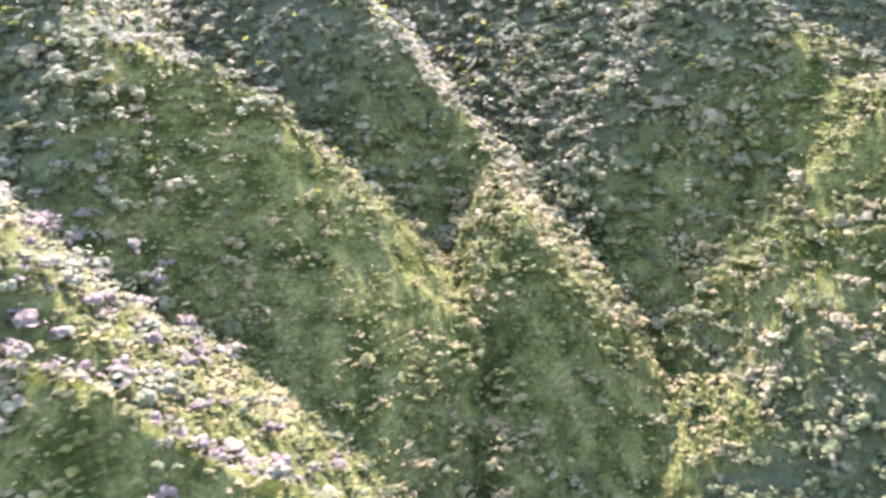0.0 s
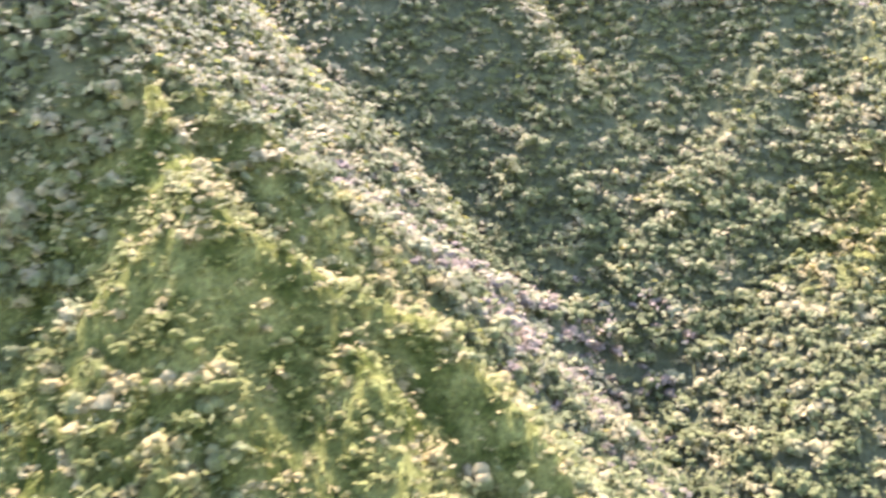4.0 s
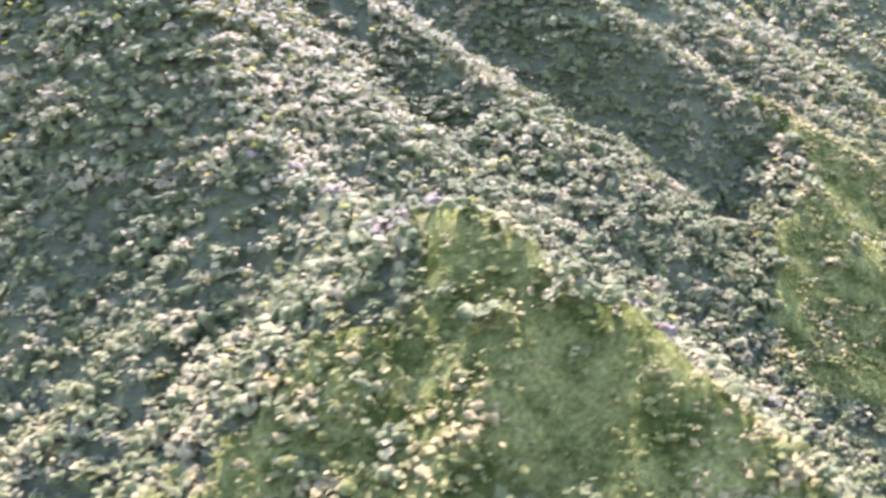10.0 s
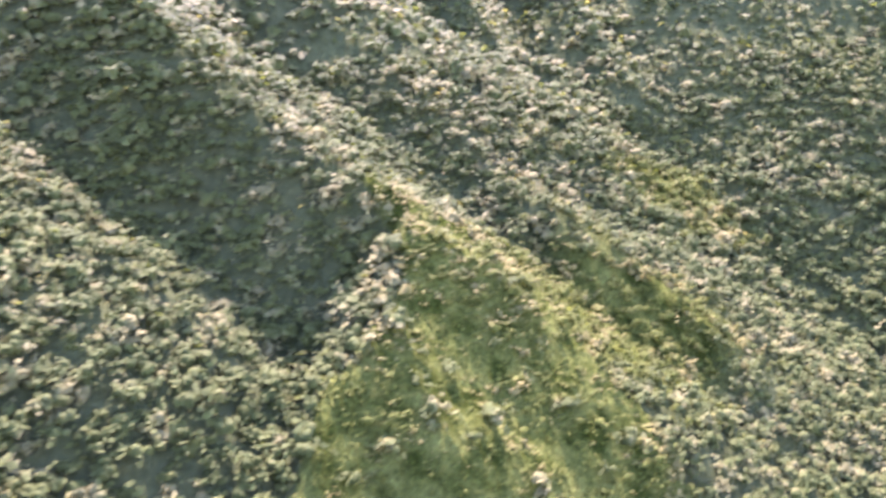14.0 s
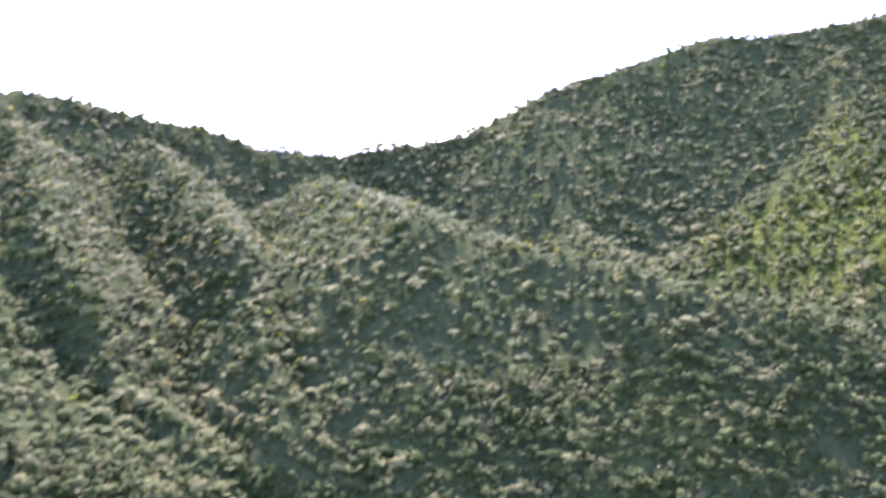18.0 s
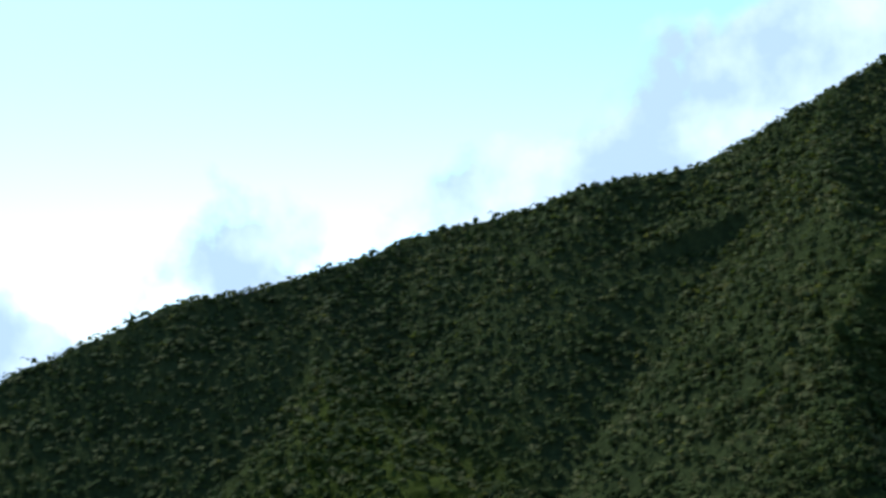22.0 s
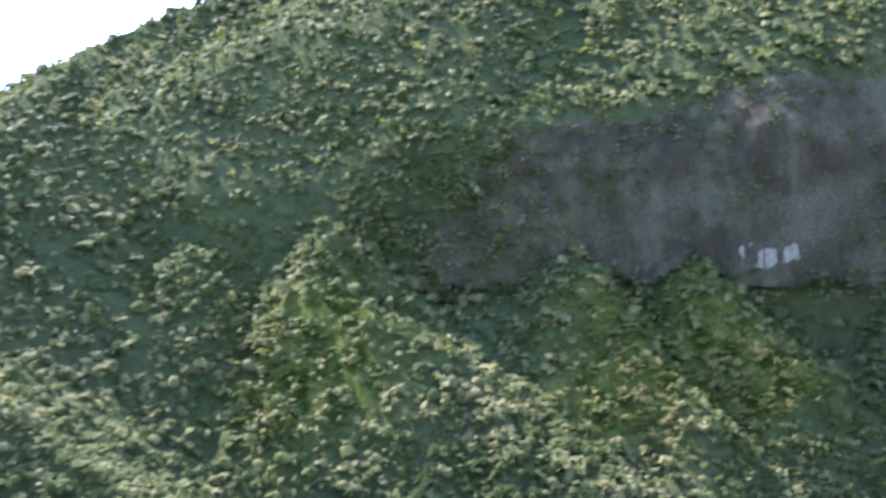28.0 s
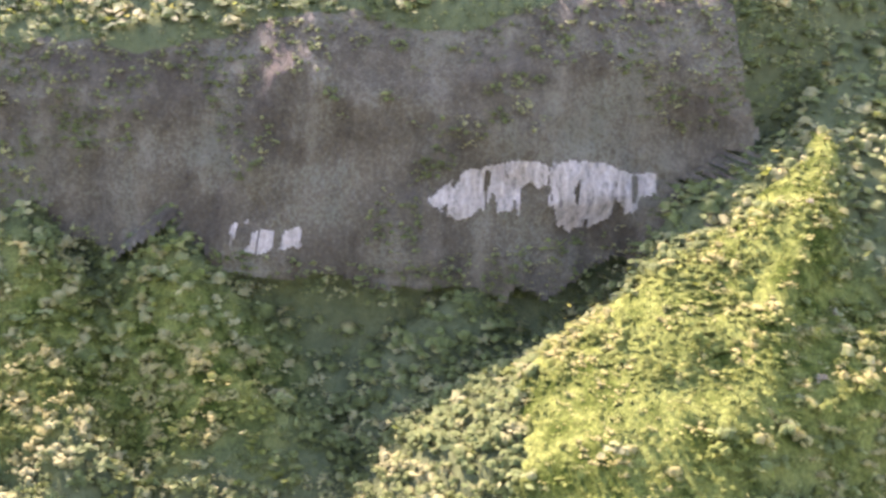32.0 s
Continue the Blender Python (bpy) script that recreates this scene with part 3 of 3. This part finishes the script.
# scrub on sunlit spots wears the lighter fern leaf: sun painted by colour
for title, spots, sizes, talls, tpl, mat, label in (
        ("forest_canopy", fspot[fkind == 0], fsize[fkind == 0], ftall[fkind == 0], NEAR_CROWN, M_LEAF, "dense green forest crowns covering the mountain slopes"),
        ("distant_forest_canopy", gspot, gsize, gtall, FAR_CROWN, M_LEAF, "hazy green forest on the far slopes and skyline"),
        ("dry_thicket", fspot[fkind == 1], fsize[fkind == 1] * 0.85, ftall[fkind == 1], NEAR_CROWN, M_DRY, "brown and straw-coloured dry shrub thicket on the slopes"),
        ("sun_tinted_ridge_scrub", fspot[fkind == 2], fsize[fkind == 2] * 0.75, ftall[fkind == 2], NEAR_CROWN, M_FERN, "ridge scrub with sunlight put into its light yellow-green leaf colour")):
    tagged(scatter(title, tpl, spots, sizes, talls, mat), label, "forest")

# lower trees that fill the steep flanks
hspot, hsize, htall, hkind = forest(2.8, 8, 0, 300)
steep = flank(hspot[:, 0], hspot[:, 1]) > 0.95
# same split on the flanks: the lighter leaf colour stands for sun
for title, kind, mat, label in (("slope_trees", 0, M_LEAF, "low green trees crowding the steep flanks"), ("sun_tinted_slope_scrub", 2, M_FERN, "scrub crowding the steep flanks, sunlight put into its light green colour")):
    pick = steep & (hkind == kind)
    tagged(scatter(title, SLOPE_CROWN, hspot[pick] - (0, 0, 0.5), hsize[pick], htall[pick], mat), label, "forest")

kspot, ksize, ktall, _ = forest(2.9, 9, 300, 520)
steep = flank(kspot[:, 0], kspot[:, 1]) > 0.9
tagged(scatter("far_slope_trees", FAR_CROWN, kspot[steep] - (0, 0, 0.5), ksize[steep], ktall[steep], M_LEAF), "green trees on the far steep flanks", "forest")

# undergrowth: ferns and low bushes on the open turf, saplings and shrubs under the trees
def undergrowth(step, seed, reach, low, high):
    x, y, d, r, g = spread(step, seed, reach=reach)
    gap, side, _ = near_line(x, y, ROCKY)
    keep = (flank(x, y) < 2.6) & ~((side < 0) & (gap < 12)) & (r < 0.10 + 0.9 * wooded(x, y)) & (wooded(x, y) < 0.85)
    x, y = x[keep], y[keep]
    size = g.uniform(low, high, len(x)) * (1 + 0.5 * (r[keep] < 0.12))
    return np.stack([x, y, height(x, y) + size * 0.12], -1), size, g.uniform(0.45, 0.95, len(x)), wooded(x, y) + g.uniform(-0.15, 0.15, len(x)) < 0.5


uspot, usize, utall, uopen = undergrowth(3.2, 5, 300, 1.0, 2.0)
tagged(scatter("fern_tufts", BUSH, uspot[uopen], usize[uopen], utall[uopen], M_FERN),
       "bright green fern tufts and low bushes on the ridges", "fern")
tagged(scatter("undergrowth", BUSH, uspot[~uopen], usize[~uopen], utall[~uopen], M_LEAF),
       "green shrubs and saplings between the forest trees", "undergrowth")


# the open faces: ferns and grass tussocks, close together, taller in drifts
tx, ty, td, tr, tg = spread(1.65, 6, reach=300)
open_turf = wooded(tx, ty) + 0.2 * tr < 0.62
tx, ty, tr = tx[open_turf], ty[open_turf], tr[open_turf]
tsize = tg.uniform(0.7, 1.5, len(tx)) * np.clip(1.0 + 0.9 * fbm(tx, ty, 9.0, 2), 0.4, 1.9)
tagged(scatter("grass_tussocks", TUFT, np.stack([tx, ty, height(tx, ty) + tsize * 0.15], -1), tsize, tg.uniform(0.3, 0.6, len(tx)), M_FERN),
       "yellow-green ferns and grass tussocks on the open slopes", "fern")


# ---- single trees along the crests ----
def part(name, bm_co, bm_faces, material, parent, label=""):
    me = bpy.data.meshes.new(name)
    me.from_pydata([tuple(c) for c in bm_co], [], [tuple(f) for f in bm_faces])
    me.materials.append(material)
    ob = new(name, me)
    ob.parent = parent
    return tagged(ob, label)


def limb(a, b, ra, rb, sides=6):
    a, b = np.array(a), np.array(b)
    w = (b - a) / np.linalg.norm(b - a)
    u = np.cross(w, (0.3, 0.9, 0.1))
    u /= np.linalg.norm(u)
    v = np.cross(w, u)
    ang = np.arange(sides) * 2 * math.pi / sides
    ring = np.cos(ang)[:, None] * u + np.sin(ang)[:, None] * v
    co = np.concatenate([a + ring * ra, b + ring * rb])
    return co, [(i, (i + 1) % sides, sides + (i + 1) % sides, sides + i) for i in range(sides)]


def tree(seed, tall, leaf, label):
    """A tree about `tall` metres high: leaning tapered trunk with limbs, and a crown of leaf clumps."""
    g = np.random.RandomState(100 + seed)
    top = tagged(new("tree"), label, "tree", "trees on the ridges")
    fork = np.array((g.uniform(-0.3, 0.3), g.uniform(-0.3, 0.3), tall * 0.5))
    co, fs = limb((0, 0, -0.6), fork, 0.17, 0.11)
    cco, cfs = [], []
    for k in range(5):
        a = k * 1.26 + g.uniform(-0.4, 0.4)
        reach = tall * g.uniform(0.16, 0.30)
        end = fork + (math.cos(a) * reach, math.sin(a) * reach, tall * g.uniform(0.10, 0.34))
        lc, lf = limb(fork - (0, 0, 0.2 * k), end, 0.07, 0.025, 5)
        fs += [tuple(i + len(co) for i in f) for f in lf]
        co = np.concatenate([co, lc])
        t, q = clump(seed * 9 + k, 4, 36, 0.42, 0.19)
        n = sum(len(c) for c in cco)
        cco.append(t * tall * g.uniform(0.17, 0.25) * (1, 1, 0.8) + end)
        cfs += [tuple(int(i) + n for i in f) for f in q]
    part("trunk", co, fs, M_BARK, top, "pale grey bark")
    part("crown", np.concatenate(cco), cfs, leaf, top)
    return top


KINDS = [tree(0, 6.5, M_LEAF, "slender green tree with an uneven crown on a ridge"),
         tree(1, 5.2, M_LEAF, "low spreading green tree with grey limbs on a slope"),
         tree(2, 7.5, M_LEAF, "tall dark green tree rising above the forest"),
         tree(3, 4.5, M_DRY, "dry brown shrub tree with thin foliage on a slope"),
         tree(4, 5.8, M_LEAF, "rounded green tree clinging to a steep slope")]
sx, sy, sd, sr, rng = spread(7.5, 11, reach=260)
keep = (wooded(sx, sy) > 0.3) & (flank(sx, sy) < 1.3) & (sr < 0.5)
sx, sy, sd = sx[keep], sy[keep], sd[keep]
order = np.argsort(sd)[:260]
sx, sy = sx[order], sy[order]
places = raised(np.stack([sx, sy, height(sx, sy)], -1))
arid = dryness(sx, sy)
for k, p in enumerate(places):
    which = 3 if arid[k] > 0.5 else (0, 1, 2, 4)[k % 4]
    m = pose(p[0], p[1], p[2], 0, 0, (k * 77) % 360)
    if KINDS[which].get("placed"):
        copy_thing(KINDS[which], m)
    else:
        KINDS[which].matrix_basis = m
        KINDS[which]["placed"] = 1
for k in KINDS:
    if "placed" in k:
        del k["placed"]

# ---- the cliff ----


def cliff_point(u, z, out):
    """A place on the rock wall: u metres along its edge, at height z, `out` metres proud of the slope."""
    seg = [math.dist(a[:2], b[:2]) for a, b in zip(CLIFF[:-1], CLIFF[1:])]
    ends = np.concatenate([[0], np.cumsum(seg)])
    i = np.clip(np.searchsorted(ends, u, side="right") - 1, 0, len(seg) - 1)
    t = (u - ends[i]) / np.array(seg)[i]
    ca = np.array(CLIFF)
    a, b = ca[i], ca[i + 1]
    edge = a + (b - a) * t[..., None]
    soft = np.stack([np.interp(u, ends, ca[:, k]) for k in (0, 1)], -1)
    ahead = np.stack([np.interp(u + 25, ends, ca[:, k]) for k in (0, 1)], -1)
    behind = np.stack([np.interp(u - 25, ends, ca[:, k]) for k in (0, 1)], -1)
    way = ahead - behind
    way /= np.linalg.norm(way, axis=-1)[..., None]
    nx, ny = way[..., 1], -way[..., 0]
    lo, hi = np.full(u.shape, -25.0), np.full(u.shape, 45.0)
    for _ in range(16):
        mid = (lo + hi) / 2
        over = height(soft[..., 0] + nx * mid, soft[..., 1] + ny * mid, 0.6) > z
        lo, hi = np.where(over, mid, lo), np.where(over, hi, mid)
    d = lo + out
    return np.stack([soft[..., 0] + nx * d, soft[..., 1] + ny * d, z], -1), (d > -22) & (d < 27)


def wall_sheet(name, us, zs, material, out, cut):
    gu, gz = np.meshgrid(us, zs)
    co, firm = cliff_point(gu, gz, out(gu, gz))
    w, h = len(us), len(zs)
    i = np.arange(w * h).reshape(h, w)
    q = np.stack([i[:-1, :-1], i[:-1, 1:], i[1:, 1:], i[1:, :-1]], -1).reshape(-1, 4)
    q = q[(cut(gu, gz) & firm)[:-1, :-1].ravel()]
    return mesh_of(name, co.reshape(-1, 3), q, material, True)


def rim_of(u):
    """Height of the cliff's upper rim."""
    return np.interp(u, (70, 150, 200, 250, 300), (349, 356, 364, 376, 382)) + 9 * fbm(u, u * 0 + 9, 26.0, 4)


def rock_relief(u, z):
    return np.clip((rim_of(u) + 1 - z) / 14, 0, 1) * (5.0 + 5.0 * fbm(u, z * 0.7 + 50, 22.0, 4) + 2.8 * fbm(u + 40, z * 0.8, 9.0, 3)) - 0.6 * np.clip((z - rim_of(u) + 6) / 6, 0, 1)


tagged(wall_sheet("cliff", np.arange(95, 345, 1.0), np.arange(309, 386, 1.0), M_ROCK, rock_relief,
                  lambda u, z: (u < 307 + 6 * fbm(z, z * 0 + 5, 14.0, 3)) & (u > 116 + 0.5 * (z - 335) + 16 * fbm(z, z * 0 + 3, 12.0, 4)) & (z > np.interp(u, (70, 230, 260, 300, 345), (311, 311, 314, 330, 362)) + 4 * fbm(u, z * 0, 20.0, 3)) & (z < rim_of(u))),
       "dark weathered basalt cliff with vertical wash marks", "cliff", kind="structure")


def crust(u, z):
    """Where the pale crust clings: two lobes under an arched band, with dripping lower edges."""
    drip = 3.2 * fbm(u * 1.0, z * 0 + 4, 2.6, 3)
    top = 343.5 - np.where(u < 262, 0.017, 0.004) * (u - 262) ** 2 + 1.2 * fbm(u, z * 0 + 30, 3.0, 2)
    low = np.where(u < 256, 329.0 + 0.02 * (u - 246) ** 2, np.where(u < 262, 337.5, np.where(u < 282, 328.5 + 0.05 * (u - 271) ** 2, 335.5 + 0.4 * (u - 282))))
    return (u > 233) & (u < 286) & (z < top) & (z > low + drip) & (fbm(u, z * 0.3, 2.2, 3) > -0.42)


def small_crust(u, z):
    return (z < 323 + 1.5 * fbm(u, z * 0, 4.0, 2)) & (z > 317.5 + 2.5 * fbm(u, z * 0 + 7, 3.0, 2)) & (fbm(u, z * 0.3, 2.0, 3) > -0.02)


def crust_relief(u, z):
    return rock_relief(u, z) + 0.45


for us, zs, cut in ((np.arange(231, 293, 0.45), np.arange(322, 350, 0.45), crust), (np.arange(194, 213, 0.45), np.arange(314, 326, 0.45), small_crust)):
    tagged(wall_sheet("pale_rock_face", us, zs, M_PALE, crust_relief, cut), "chalky white mineral crust streaked down a dark cliff", "rock face", kind="structure")


# shrubs that cling to ledges of the cliff
lg = np.random.RandomState(77)
lu, lz = lg.uniform(80, 335, 6500), lg.uniform(308, 390, 6500)
rim = rim_of(lu)
ledge = ((fbm(lu, lz, 18.0, 3) > np.interp(lu, (110, 160), (-0.5, 0.20))) | (fbm(lu, lz, 12.0, 3) > 0.5 - 1.1 * np.clip((lz - rim + 26) / 26, 0, 1)) | (lz < np.interp(lu, (230, 300, 345), (317, 336, 366)))) & (lz < rim + 8) & ~crust(lu, lz - 1) & ~crust(lu, lz + 2)
lu, lz = lu[ledge], lz[ledge]
lco, lfirm = cliff_point(lu, lz, rock_relief(lu, lz) + 0.3)
lsize = lg.uniform(0.6, 1.5, len(lu)) * np.interp(lu, (110, 150), (1.4, 1.0))
tagged(scatter("cliff_shrubs", BUSH, lco[lfirm], lsize[lfirm], lg.uniform(0.5, 1.0, lfirm.sum()), M_LEAF), "small green shrubs clinging to ledges of the cliff", "shrub")
